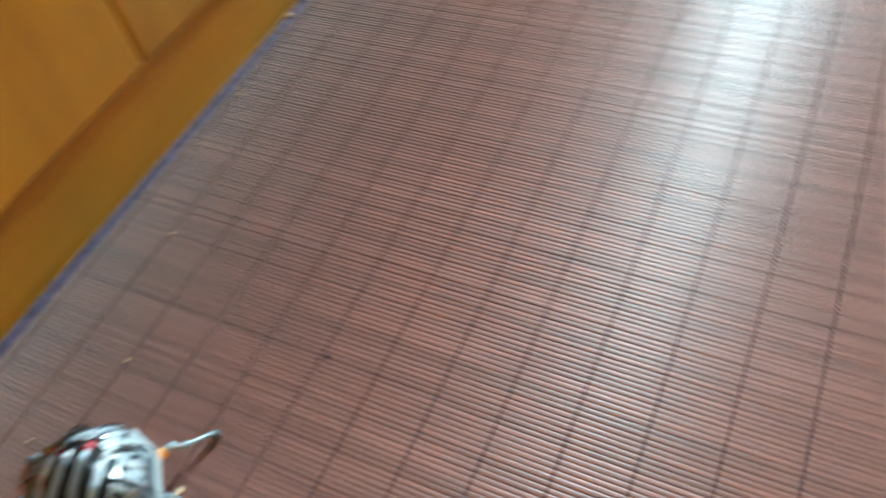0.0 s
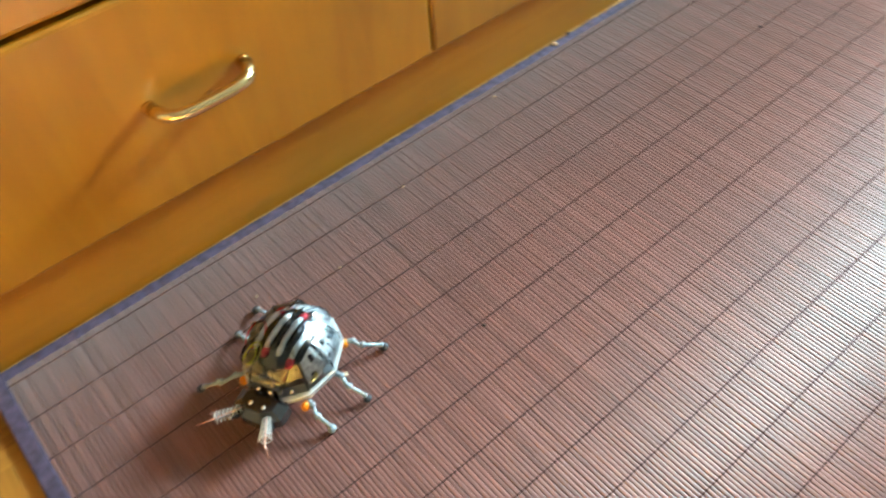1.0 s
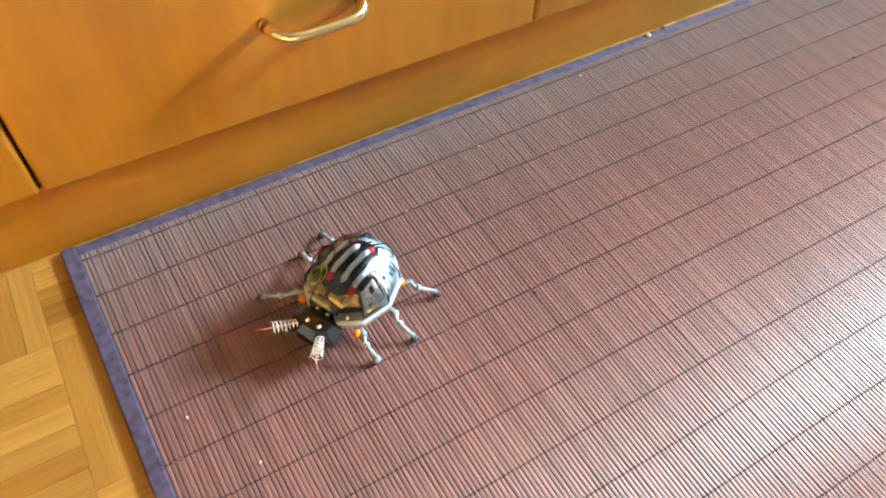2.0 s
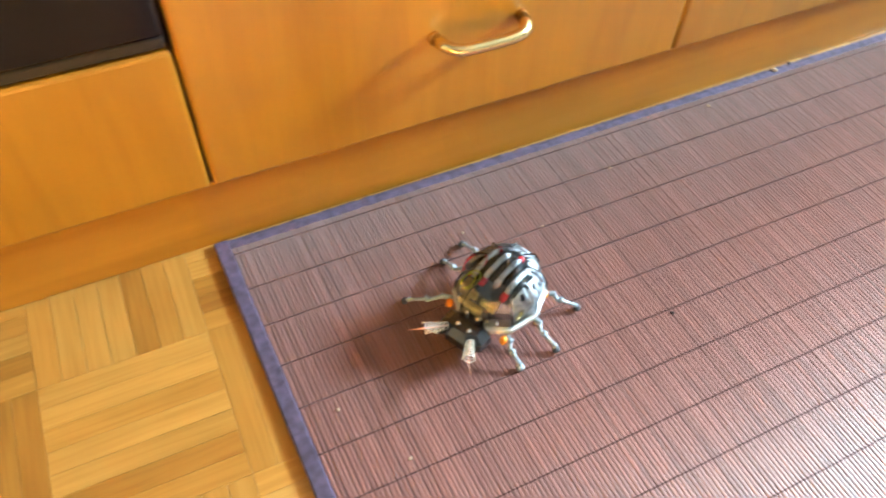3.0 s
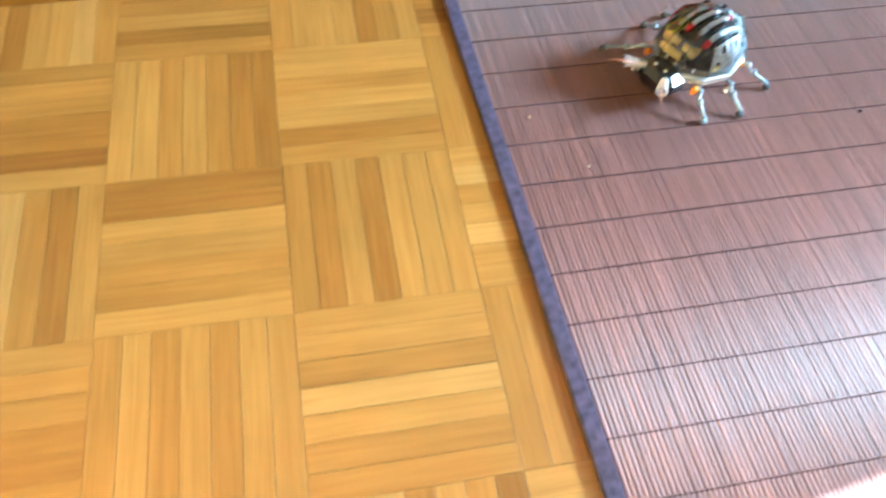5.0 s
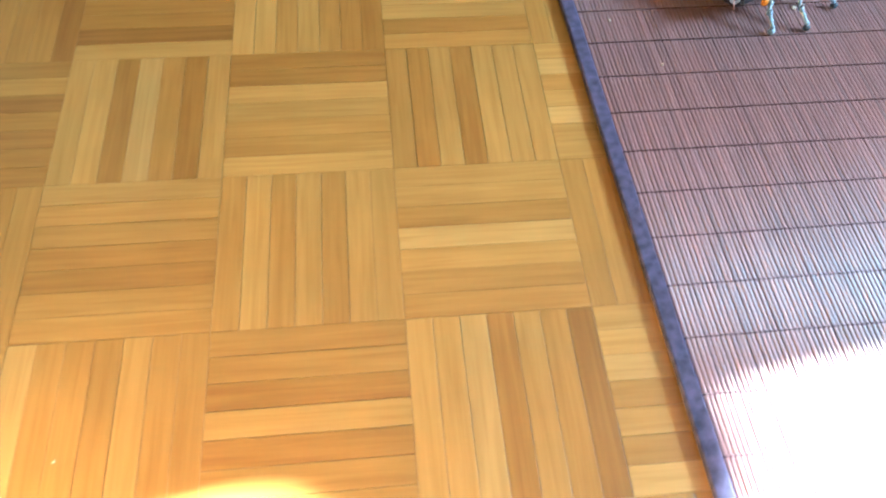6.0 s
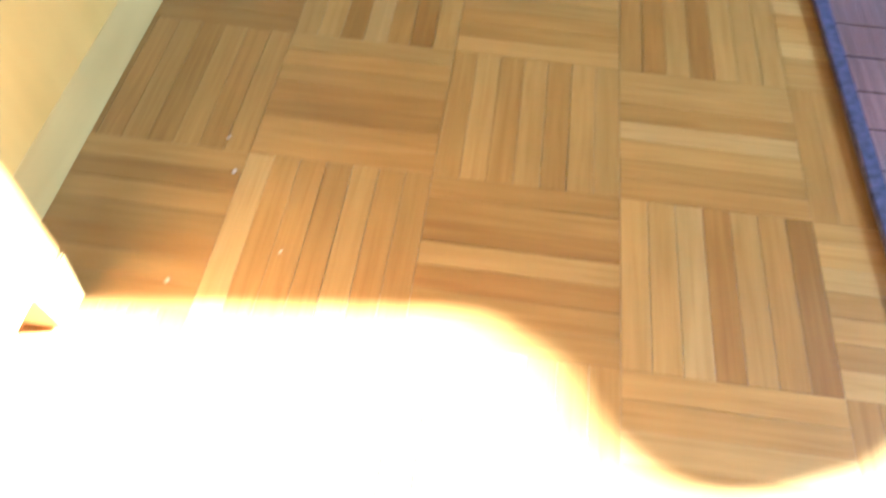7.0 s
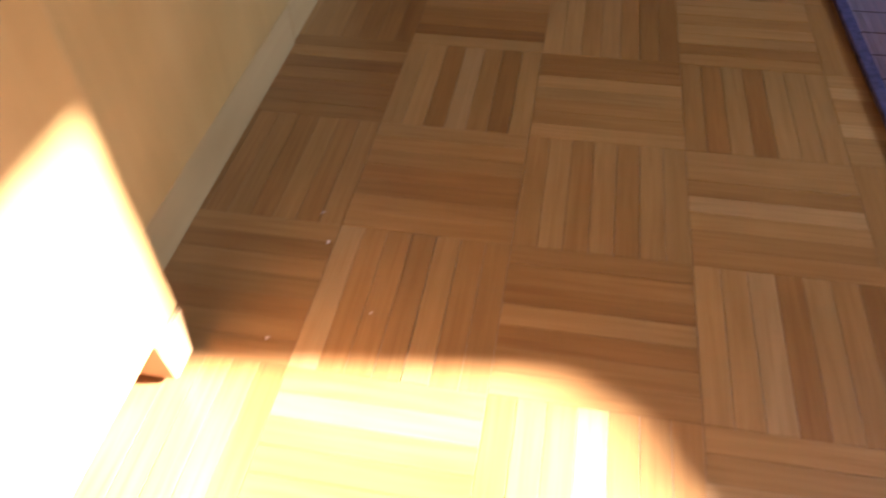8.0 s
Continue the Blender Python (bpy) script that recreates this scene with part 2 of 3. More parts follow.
structure("wall_east", wall, WALL, "tan painted wall with a sunlit window opening")
# made-up planter, out of view, shaped to cast the notch in the sun patch
planter = base("sun_notch_caster", pose(WIN_X + 0.25, 0.250, 1.822), "unseen planter shape added outside the window to shade the sun patch", "planter")
part("bowl", lofted_bowl(0.116, 0.078), FRAME_WHITE, planter, "", True)
part("cord", tube([(0, 0, 0.07), (0, 0, 0.60)], [0.0015, 0.0015], 6), THREAD, planter, "thin dark cord")
part("bracket", tube([(-0.13, 0, 0.56), (-0.08, 0, 0.59), (0.0, 0, 0.60), (0.01, 0, 0.605)], [0.005, 0.005, 0.005, 0.003], 8), DARK_TRIM, planter, "dark iron wall bracket", True)
# leaves added to extend the cast shadow at its upper left
for k, (ly, lz, ls) in enumerate(((-0.020, 0.100, 0.024), (0.000, 0.118, 0.030), (0.028, 0.136, 0.036), (0.062, 0.134, 0.034), (0.025, 0.112, 0.030))):
    part("leaf", ball((0.008 * k - 0.015, ly, lz), (ls, ls * 0.8, 0.004 + 0.35 * ls), u=8, v=6), LEAF, planter, "broad green leaf added to shade the sun patch", True)


# ---- kitchen run along the wall ----
RUN = pose(0.369, 0.411, 0, 0, 0, 0.7)
FRONT_Z = 0.098


def handle(parent, x, z):
    """A bow handle, 96 mm between its posts."""
    ob = base("handle", pose(x, 0, z), "polished brass bow handle", "")
    ob.parent = parent
    pts = [(-0.048 + 0.096 * s, -0.004 - 0.025 * (1 - (2 * s - 1) ** 6) ** 0.7, -0.002 * (1 - (2 * s - 1) ** 2)) for s in (k / 22 for k in range(23))]
    radii = [0.0058 + 0.0010 * abs(2 * k / 22 - 1) ** 3 for k in range(23)]
    part("bow", tube(pts, radii, 12), BRASS, ob, "", True)
    for s in (-1, 1):
        p = tube([(0.048 * s, 0, 0), (0.048 * s, -0.003, 0), (0.048 * s, -0.007, 0)], [0.0070, 0.0066, 0.0050], 16)
        part("post", p, BRASS_RIM, ob, "yellow brass foot", True)
    return ob


def front(name, parent, x0, x1, z0, z1):
    return part(name, block(x0, x1, 0, 0.02, z0, z1, 0.005, 3), CABINET, parent)


def unit(name, x0, x1, label):
    ob = base(name, RUN @ pose(x0, 0, 0), label, "kitchen cabinet", "units along the wall")
    part("body", block(0.0003, x1 - x0 - 0.0003, 0.0205, 0.59, FRONT_Z - 0.004, 0.86), CARCASS, ob, "cabinet body painted dark as gap shade")
    return ob


# drawer unit
W = 0.552
drawers = unit("drawer_cabinet", 0.0, W, "honey-coloured wooden drawer cabinet with brass bow handle")
for z0, z1 in ((FRONT_Z, 0.3085), (0.3135, 0.575), (0.580, 0.85)):
    d = front("drawer_front", drawers, 0.0012, W - 0.0012, z0, z1)
    h = handle(drawers, 0.283, z0 + 0.109)
    h.parent = d
# neighbouring unit
second = unit("base_cabinet", W, 2 * W, "honey-coloured wooden base cabinet beside the drawers")
front("door", second, 0.0012, W - 0.0012, FRONT_Z, 0.85)
third = unit("base_cabinet", 2 * W, 2 * W + 0.9, "honey-coloured wooden base cabinet near the window wall")
front("door", third, 0.0025, 0.897, FRONT_Z, 0.85)
# oven housing
OV = 0.60
oven_unit = base("oven_cabinet", RUN @ pose(-OV, 0, 0), "honey-coloured wooden oven housing with a low panel", "kitchen cabinet", "units along the wall")
part("body", block(0.001, OV - 0.001, 0.0205, 0.59, FRONT_Z - 0.004, 0.262), CARCASS, oven_unit, "cabinet body painted dark as gap shade")
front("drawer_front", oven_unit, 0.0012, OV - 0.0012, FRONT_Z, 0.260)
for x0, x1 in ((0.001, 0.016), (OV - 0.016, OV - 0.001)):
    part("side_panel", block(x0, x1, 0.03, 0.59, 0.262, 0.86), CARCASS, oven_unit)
oven = base("oven", RUN @ pose(-OV / 2, 0, 0.262), "black glass built-in oven above a wooden panel", "oven")
part("body", block(-0.28, 0.28, 0.025, 0.55, 0.001, 0.59), CARCASS, oven)
part("door", block(-0.296, 0.296, -0.004, 0.024, 0.014, 0.46, 0.003, 2), BLACK_GLASS, oven, "glossy black glass door")
part("control_panel", block(-0.296, 0.296, -0.002, 0.024, 0.465, 0.59, 0.003, 2), BLACK_GLASS, oven)
part("trim", block(-0.296, 0.296, 0.0, 0.024, 0.001, 0.012, 0.002, 2), DARK_TRIM, oven, "dark metal bottom trim")

plinth = tagged(part("plinth", block(-1.0, 2.1, 0.016, 0.03, 0.0, FRONT_Z - 0.005, 0.0015, 2), PLINTH), "honey-coloured wooden plinth board under the kitchen units", "plinth", "", "structure")
plinth.matrix_basis = RUN
# board coloured dark to stand for the shade behind the plinth
shadow_gap = tagged(part("trim", block(-0.9, 2.02, 0.031, 0.06, 0.0, FRONT_Z - 0.006), CARCASS), "board painted dark as shade behind the plinth", "trim", "", "structure")
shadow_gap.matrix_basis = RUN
top = tagged(part("worktop", block(-0.6, 2.0, -0.025, 0.60, 0.861, 0.90, 0.004, 2), STONE), "speckled grey kitchen worktop on the base units", "worktop")
top.matrix_basis = RUN

# ---- side run, facing the window ----
side_unit = base("side_cabinet", pose(-0.309, -0.10, 0), "pale honey wooden cabinet with a low plinth", "kitchen cabinet")
part("body", block(-0.55, 0.004, -0.20, 0.237, 0.078, 0.86), CARCASS, side_unit)
part("door", block(0.005, 0.023, -0.20, 0.235, 0.070, 0.86, 0.004, 3), PALE_FRONT, side_unit)
part("plinth", block(-0.01, 0.008, -0.20, 0.237, 0.0, 0.066, 0.0015, 2), PALE_BASE, side_unit)
filler = base("corner_panel", pose(-0.307, 0.27, 0), "pale honey wooden corner panel reaching the floor", "panel")
part("board", block(-0.012, 0.004, -0.128, 0.148, 0.0, 0.86, 0.002, 2), PALE_BASE, filler)

# ---- sideboard on feet ----
board = base("sideboard", pose(-0.238, -0.315, 0), "pale wooden sideboard on short tapered feet in full sun", "sideboard")
part("body", block(-0.45, 0.0, -0.95, 0.0, 0.056, 0.80, 0.003, 3), PALE_FRONT, board)
for fx in (-0.020, -0.42):
    for fy in (-0.021, -0.90):
        bm = block(fx - 0.016, fx + 0.022, fy - 0.02, fy + 0.02, 0.006, 0.056)
        for v in bm.verts:
            if v.co.z < 0.02:
                v.co.x, v.co.y = fx + (v.co.x - fx) * (0.72 if v.co.x < fx else 0.95), fy + (v.co.y - fy) * 0.72
        bmesh.ops.bevel(bm, geom=list(bm.edges), offset=0.0015, segments=2, affect="EDGES")
        foot = part("foot", bm, PALE_BASE, board, "tapered wooden foot")
        part("glider", tube([(fx, fy, 0.0), (fx, fy, 0.006)], [0.010, 0.011], 12), TOY_FOOT, foot, "dark plastic glider")

# ---- bamboo mat ----
MAT = pose(0.352, 0.4225, 0, 0, 0, 0.5)
MAT_L, MAT_W, RIM = 1.72, 0.90, 0.016
SKEW = radians(1.5)  # the weave has slipped: its short sides lean against the long ones


def skewed(bm):
    for v in bm.verts:
        v.co.x -= math.tan(SKEW) * v.co.y
    return bm


mat = base("bamboo_mat", MAT, "reddish-brown bamboo slat mat with violet fabric binding", "mat")
part("backing", skewed(block(0.004, MAT_L - 0.004, -MAT_W + 0.004, -0.004, 0.0008, 0.0022)), BACKING, mat, "brown backing cloth")


def binding(x0, x1, y0, y1):
    return block(x0, x1, y0, y1, 0.0003, 0.0072, 0.0022, 3)


def puckered(x0, x1, y0, y1, out):
    """Fabric drawn over the slat ends, with uneven pleats; out is the side of the free edge."""
    bm = bmesh.new()
    w, rows = y1 - y0, []
    n = int((x1 - x0) / 0.0016)
    for k in range(n + 1):
        x = x0 + (x1 - x0) * k / n
        a = (0.0007 + 0.0005 * noise.noise(Vector((x * 14, out * 9, 3)))) * noise.noise(Vector((x * 105, out * 5, 0)))
        prof = [(0, 0.0003), (0, 0.0052 + 0.4 * a), (0.12, 0.0066 + a), (0.5, 0.0072 + a), (0.85, 0.0064 + 1.3 * a), (1.0 + 40 * a, 0.0038 + a), (1.0 + 40 * a, 0.0003)]
        rows.append([bm.verts.new((x, y0 + f * w if out > 0 else y1 - f * w, z)) for f, z in prof])
    for a, b in zip(rows, rows[1:]):
        for k in range(len(a) - 1):
            bm.faces.new((a[k], b[k], b[k + 1], a[k + 1]))
        bm.faces.new((a[-1], b[-1], b[0], a[0]))
    bm.faces.new(rows[0])
    bm.faces.new(rows[-1][::-1])
    bmesh.ops.recalc_face_normals(bm, faces=list(bm.faces))
    return bm


part("binding", skewed(binding(0, RIM, -MAT_W, 0)), BINDING, mat, "violet fabric binding")
part("binding", skewed(binding(MAT_L - RIM, MAT_L, -MAT_W, 0)), BINDING, mat, "violet fabric binding")
part("binding", skewed(puckered(RIM, MAT_L - RIM, -RIM, 0, 1)), BINDING, mat, "violet fabric binding")
part("binding", skewed(puckered(RIM, MAT_L - RIM, -MAT_W, -MAT_W + RIM, -1)), BINDING, mat, "violet fabric binding")

# ---- toy beetle ----
def ring(rx, ry, z, n=8, turn=0.5):
    return [(rx * math.cos(2 * math.pi * (k + turn) / n), ry * math.sin(2 * math.pi * (k + turn) / n), z) for k in range(n)]


def lofted(rings, cap_low=True, cap_high=True):
    bm = bmesh.new()
    vs = [[bm.verts.new(p) for p in r] for r in rings]
    n = len(vs[0])
    for a, b in zip(vs, vs[1:]):
        for k in range(n):
            bm.faces.new((a[k], a[(k + 1) % n], b[(k + 1) % n], b[k]))
    if cap_low:
        bm.faces.new(vs[0][::-1])
    if cap_high:
        bm.faces.new(vs[-1])
    return bm


toy = base("toy_beetle", pose(0.592, 0.222, 0.0068, 0, 0, 206), "clear-shelled toy robot beetle with wire legs standing on the mat", "toy")
part("chassis", lofted([ring(0.036, 0.030, 0.021, 10), ring(0.049, 0.043, 0.028, 10), ring(0.051, 0.045, 0.036, 10), ring(0.047, 0.041, 0.0375, 10)]), TOY_WHITE, toy, "milky white plastic tray")
shell = part("shell", lofted([ring(0.0475, 0.0425, 0.036, 10), ring(0.0465, 0.041, 0.052, 10), ring(0.039, 0.034, 0.067, 10), ring(0.022, 0.020, 0.078, 10)], False, True), CLEAR, toy, "clear faceted plastic dome")
part("core", lofted([ring(0.038, 0.033, 0.0377, 10), ring(0.040, 0.034, 0.050, 10), ring(0.033, 0.028, 0.0625, 10), ring(0.019, 0.018, 0.071, 10)]), TOY_BLACK, toy, "black inner housing")
# shell ribs
for k in range(10):
    a = 2 * math.pi * (k + 0.5) / 10
    c, s = math.cos(a), math.sin(a)
    part("rib", tube([(0.0485 * c, 0.0435 * s, 0.037), (0.0472 * c, 0.0417 * s, 0.052), (0.0396 * c, 0.0346 * s, 0.0673), (0.0225 * c, 0.0205 * s, 0.0783)], [0.0008] * 4, 5), CLEAR, shell)
# silvery rods along the back, painted with window glare, each with a red end and a white end
for k, y in enumerate((-0.0195, -0.0070, 0.0055, 0.0175)):
    z = 0.0742 - 13 * y * y
    e = 1 if k % 2 else -1
    x = 0.004 * (k % 2) - 0.002
    rod = part("glare_rod", tube([(x - 0.019, y, z - 0.0045), (x - 0.010, y, z), (x + 0.010, y, z), (x + 0.019, y, z - 0.004)], [0.0024, 0.0027, 0.0027, 0.0024], 10), TOY_ROD, toy, "silvery rod painted white as window glare", True)
    part("red_tip", tube([(x + e * 0.0165, y, z - 0.0028), (x + e * 0.0205, y, z - 0.0050), (x + e * 0.0240, y, z - 0.0072)], [0.0031, 0.0036, 0.0022], 12), TOY_RED, rod, "red rod tip", True)
    part("white_tip", tube([(x - e * 0.0145, y, z - 0.0018), (x - e * 0.0185, y, z - 0.0040), (x - e * 0.0225, y, z - 0.0065)], [0.0026, 0.0034, 0.0022], 12), TOY_BULB, rod, "shiny white end cap", True)
    part("sleeve", tube([(x - 0.016, y + 0.0060, z - 0.0040), (x, y + 0.0062, z - 0.0012), (x + 0.016, y + 0.0060, z - 0.0040)], [0.0026] * 3, 8), TOY_TUBE, rod, "dark glossy tube", True)
# pale plates behind the clear rear facets, painted to look like flare on the shell
for k in range(2, 8):
    a0, a1 = 2 * math.pi * (k - 0.40) / 10, 2 * math.pi * (k + 0.40) / 10
    bm = bmesh.new()
    grid = [[bm.verts.new((rx * ((1 - f) * math.cos(a0) + f * math.cos(a1)), ry * ((1 - f) * math.sin(a0) + f * math.sin(a1)), z + 0.0012 * noise.noise(Vector((9 * f + k, z * 300, 1))))) for f in (0, 0.25, 0.5, 0.75, 1)] for rx, ry, z in ((0.0440, 0.0388, 0.0400), (0.0448, 0.0392, 0.0460), (0.0436, 0.0380, 0.0520), (0.0395, 0.0343, 0.0590), (0.0345, 0.0300, 0.0650), (0.0290, 0.0255, 0.0688))]
    for g, h in zip(grid, grid[1:]):
        for q in range(4):
            if (q + k + 2 * grid.index(g)) % 5:
                bm.faces.new((g[q], g[q + 1], h[q + 1], h[q]))
    plate = part("flare_plate", bm, TOY_FLARE, toy, "crinkled plate painted pale as shell flare")
    plate.modifiers.new("thickness", "SOLIDIFY").thickness = 0.0006
# bright metal fins round the back of the housing
for k in range(13):
    a = math.pi * (0.52 + 0.96 * k / 12)
    c, w = math.cos(a), math.sin(a)
    part("fin", tube([(0.0405 * c, 0.0352 * w, 0.0385), (0.0425 * c, 0.0368 * w, 0.050), (0.0345 * c, 0.0298 * w, 0.0628)], [0.0016 + 0.0006 * (k % 3), 0.0020, 0.0011], 6), (TOY_ROD, TOY_SILVER, TOY_LEG)[k % 3], toy, "silvery fin", True)
# gearbox blocks and small electronics
for x0, x1, y0, y1, z0, z1 in ((0.021, 0.036, -0.024, -0.004, 0.051, 0.0625), (0.021, 0.036, 0.001, 0.017, 0.051, 0.061), (0.030, 0.041, -0.020, 0.006, 0.043, 0.052)):
    part("gearbox", block(x0, x1, y0, y1, z0, z1, 0.0015, 2), TOY_TAN, toy, "tan gearbox block")
rng = random.Random(4)
for k in range(44):
    a = rng.uniform(0, 2 * math.pi)
    r = rng.uniform(0.80, 0.93)
    z = rng.uniform(0.040, 0.058)
    shrink = 1.0 if z < 0.05 else 0.90
    x, y, s = 0.0415 * r * shrink * math.cos(a), 0.0375 * r * shrink * math.sin(a), rng.uniform(0.0014, 0.0034)
    part("component", block(x - s, x + s, y - s * 0.7, y + s * 0.7, z - s, z + s, 0.0004, 1), rng.choice((TOY_GREY, TOY_SILVER, TOY_SILVER, TOY_WHITE, TOY_LEG)), toy)
for s in (-1, 1):
    for k in range(5):
        x = -0.024 + 0.011 * k
        y = s * 0.0345 * math.sqrt(max(0.1, 1 - (x / 0.042) ** 2))
        part("panel", block(x - 0.0036, x + 0.0036, y - 0.0018, y + 0.0018, 0.0400, 0.0500, 0.0006, 1), (TOY_SILVER, TOY_BLACK, TOY_LEG)[k % 3], toy, "side panel of the housing")
    for k in range(3):
        x, y = 0.0435 - 0.004 * k, s * (0.006 + 0.0085 * k)
        part("bolt", tube([(x, y, 0.0380), (x + 0.001, y, 0.0450)], [0.0017, 0.0015], 8), TOY_SILVER, toy, "silver neck bolt", True)
part("motor", tube([(-0.030, -0.010, 0.054), (-0.030, 0.012, 0.054)], [0.0085, 0.0085], 16), TOY_SILVER, toy, "small silver motor can", True)
part("label_strip", block(0.002, 0.022, 0.0335, 0.0362, 0.044, 0.0475, 0.0005, 1), plain("cream_sticker", (0.75, 0.66, 0.25), 0.5), toy, "cream coloured strip")
for cx, cy, cz, r, mt, lb in ((0.028, -0.020, 0.0645, 0.0075, TOY_LIME, "yellow-green wire loop"), (0.026, -0.018, 0.0655, 0.0095, TOY_LIME, "yellow-green wire loop"), (0.008, -0.027, 0.0645, 0.012, TOY_RED, "red wire loop")):
    loop = [(cx + r * math.cos(t), cy + r * 0.85 * math.sin(t), cz + r * 0.40 * math.sin(t) - r * 0.45 * math.cos(t)) for t in (0.2 + 5.6 * k / 20 for k in range(21))]
    part("wire", tube(loop, [0.0007] * 21, 6), mt, toy, lb, True)
# head
head = part("head", lofted([ring(0.017, 0.022, 0.018, 8), ring(0.021, 0.027, 0.025, 8), ring(0.020, 0.026, 0.034, 8), ring(0.012, 0.017, 0.0405, 8)]), TOY_BLACK, toy, "black angular plastic head")
for v in head.data.vertices:
    v.co.x = v.co.x * (0.9 if v.co.x > 0 else 1.0) + 0.054
for y in (-0.013, 0.013):
    part("eye", ball((0.069, y * 1.35, 0.030), (0.0042, 0.0042, 0.0042)), TOY_BLACK, head, "", True)
    part("stud", tube([(0.0735, y * 1.4, 0.0315), (0.0765, y * 1.45, 0.0325)], [0.0019, 0.0016], 10), TOY_SILVER, head, "silver eye stud", True)
    part("stud", ball((0.058, y * 0.5, 0.0402), (0.0024, 0.0024, 0.0016)), TOY_SILVER, head, "silver stud", True)
    d = Vector((0.80, y * 40, 0.22)).normalized()
    u = d.cross(Vector((0, 0, 1))).normalized()
    w = d.cross(u)
    root = Vector((0.064, y, 0.037))
    coil = [root + d * 0.025 * s + (0.0032 + 0.0026 * s) * (math.cos(2 * math.pi * 7 * s) * u + math.sin(2 * math.pi * 7 * s) * w) for s in (k / 108 for k in range(109))]
    ant = part("antenna_spring", tube(coil, [0.0005] * 109, 5), SPRING, head, "coiled white metal spring", True)
    part("antenna_tip", tube([root, root + d * 0.028, root + d * 0.038 + Vector((0, y * 0.3, -0.004))], [0.0009, 0.0007, 0.0005], 6), TOY_COPPER, ant, "thin copper wire tip", True)
# orange joints, legs
for x, s in ((0.040, 1), (-0.036, 1), (0.040, -1), (-0.036, -1)):
    part("joint_cover", ball((x * 0.92, s * 0.0330, 0.0250), (0.0046, 0.0040, 0.0052), u=10, v=6), TOY_ORANGE, toy, "orange plastic joint cover", True)
FEET = ((1, 0.039, 0.057, 0.032), (1, 0.000, 0.072, -0.002), (1, -0.055, 0.061, -0.034), (-1, 0.052, 0.078, 0.030), (-1, -0.012, 0.080, -0.002), (-1, -0.044, 0.080, -0.034))
for s, fx, fy, hx in FEET:
    hip, foot = Vector((hx, s * (0.041 if abs(hx) < 0.02 else 0.033), 0.026)), Vector((fx, s * fy, 0.0032))
    out = Vector((foot.x - hip.x, foot.y - hip.y, 0)).normalized()
    elbow = hip.lerp(foot, 0.22) + Vector((0, 0, 0.005))
    knee = hip.lerp(foot, 0.50) + Vector((0.003, 0, 0.0045))
    ankle = hip.lerp(foot, 0.84) + out * 0.003 + Vector((0, 0, 0.0015))
    leg = part("leg", tube([hip, elbow, knee - out * 0.003, knee, ankle, foot], [0.0030, 0.0024, 0.0019, 0.0019, 0.0018, 0.0020], 8), TOY_LEG, toy, "bent blue-grey leg", True)
    for p, q in ((elbow, 0.0031), (knee, 0.0035), (ankle, 0.0027)):
        part("knuckle", ball(p, (q, q, 0.92 * q), u=10, v=6), TOY_LEG, leg, "", True)
    part("peg", tube([knee, knee + Vector((0.002, s * 0.001, 0.0070))], [0.0017, 0.0012], 6), TOY_LEG, leg, "", True)
    part("foot", ball(foot + Vector((0, 0, 0.0006)), (0.0043, 0.0040, 0.0037), u=10, v=6), TOY_FOOT if hx < 0 or s < 0 else TOY_LEG, leg, "rubber foot", True)

# ---- crumbs and lint ----
def crumb_mesh(seed):
    bm = bmesh.new()
    bmesh.ops.create_icosphere(bm, subdivisions=2, radius=1)
    for v in bm.verts:
        v.co *= 1 + 0.35 * noise.noise(v.co * 1.3 + Vector((seed * 7.1, 0, 0)))
        v.co.z = max(v.co.z, -0.5)
    me = bpy.data.meshes.new("crumb")
    bm.to_mesh(me)
    bm.free()
    return me


crumbs = [crumb_mesh(k) for k in range(3)]
for me in crumbs:
    me.materials.append(CRUMB)
MAT_Z, FLOOR_Z = 0.0066, 0.0002
for k, (x, y, z, s) in enumerate(((0.623, 0.193, MAT_Z, 0.0022), (0.813, 0.351, MAT_Z, 0.0014), (1.125, 0.4215, 0.0072, 0.0026), (0.450, 0.114, MAT_Z, 0.0014), (0.408, 0.184, MAT_Z, 0.0014), (0.692, 0.303, MAT_Z, 0.0013), (0.994, 0.397, MAT_Z, 0.0018), (0.606, 0.330, MAT_Z, 0.0013),
                                 (-0.182, -0.147, FLOOR_Z, 0.0011), (-0.166, -0.184, FLOOR_Z, 0.0014), (-0.185, -0.297, FLOOR_Z, 0.0013), (-0.107, -0.258, FLOOR_Z, 0.0010))):
    ob = new("bread_crumb", crumbs[k % 3])
    ob.matrix_basis = pose(x, y, z + 0.45 * s, 0, 0, 70 * k) @ Matrix.Diagonal((s * 1.4, s, s * 0.9, 1))
    tagged(ob, "tiny pale bread crumb lying on the " + ("mat" if z > 0.001 else "parquet"), "crumb", "crumbs on the floor")
lint = crumb_mesh(5)
lint.materials.append(LINT)
for x, y, s in ((0.757, 0.148, 0.0017), (1.347, 0.259, 0.0018), (1.155, 0.427, 0.0018)):
    ob = new("lint", lint)
    ob.matrix_basis = pose(x, y, MAT_Z + 0.4 * s, 0, 0, 900 * x) @ Matrix.Diagonal((s * 1.3, s, s * 0.8, 1))
    tagged(ob, "tiny dark speck of lint on the mat", "lint", "lint on the mat")

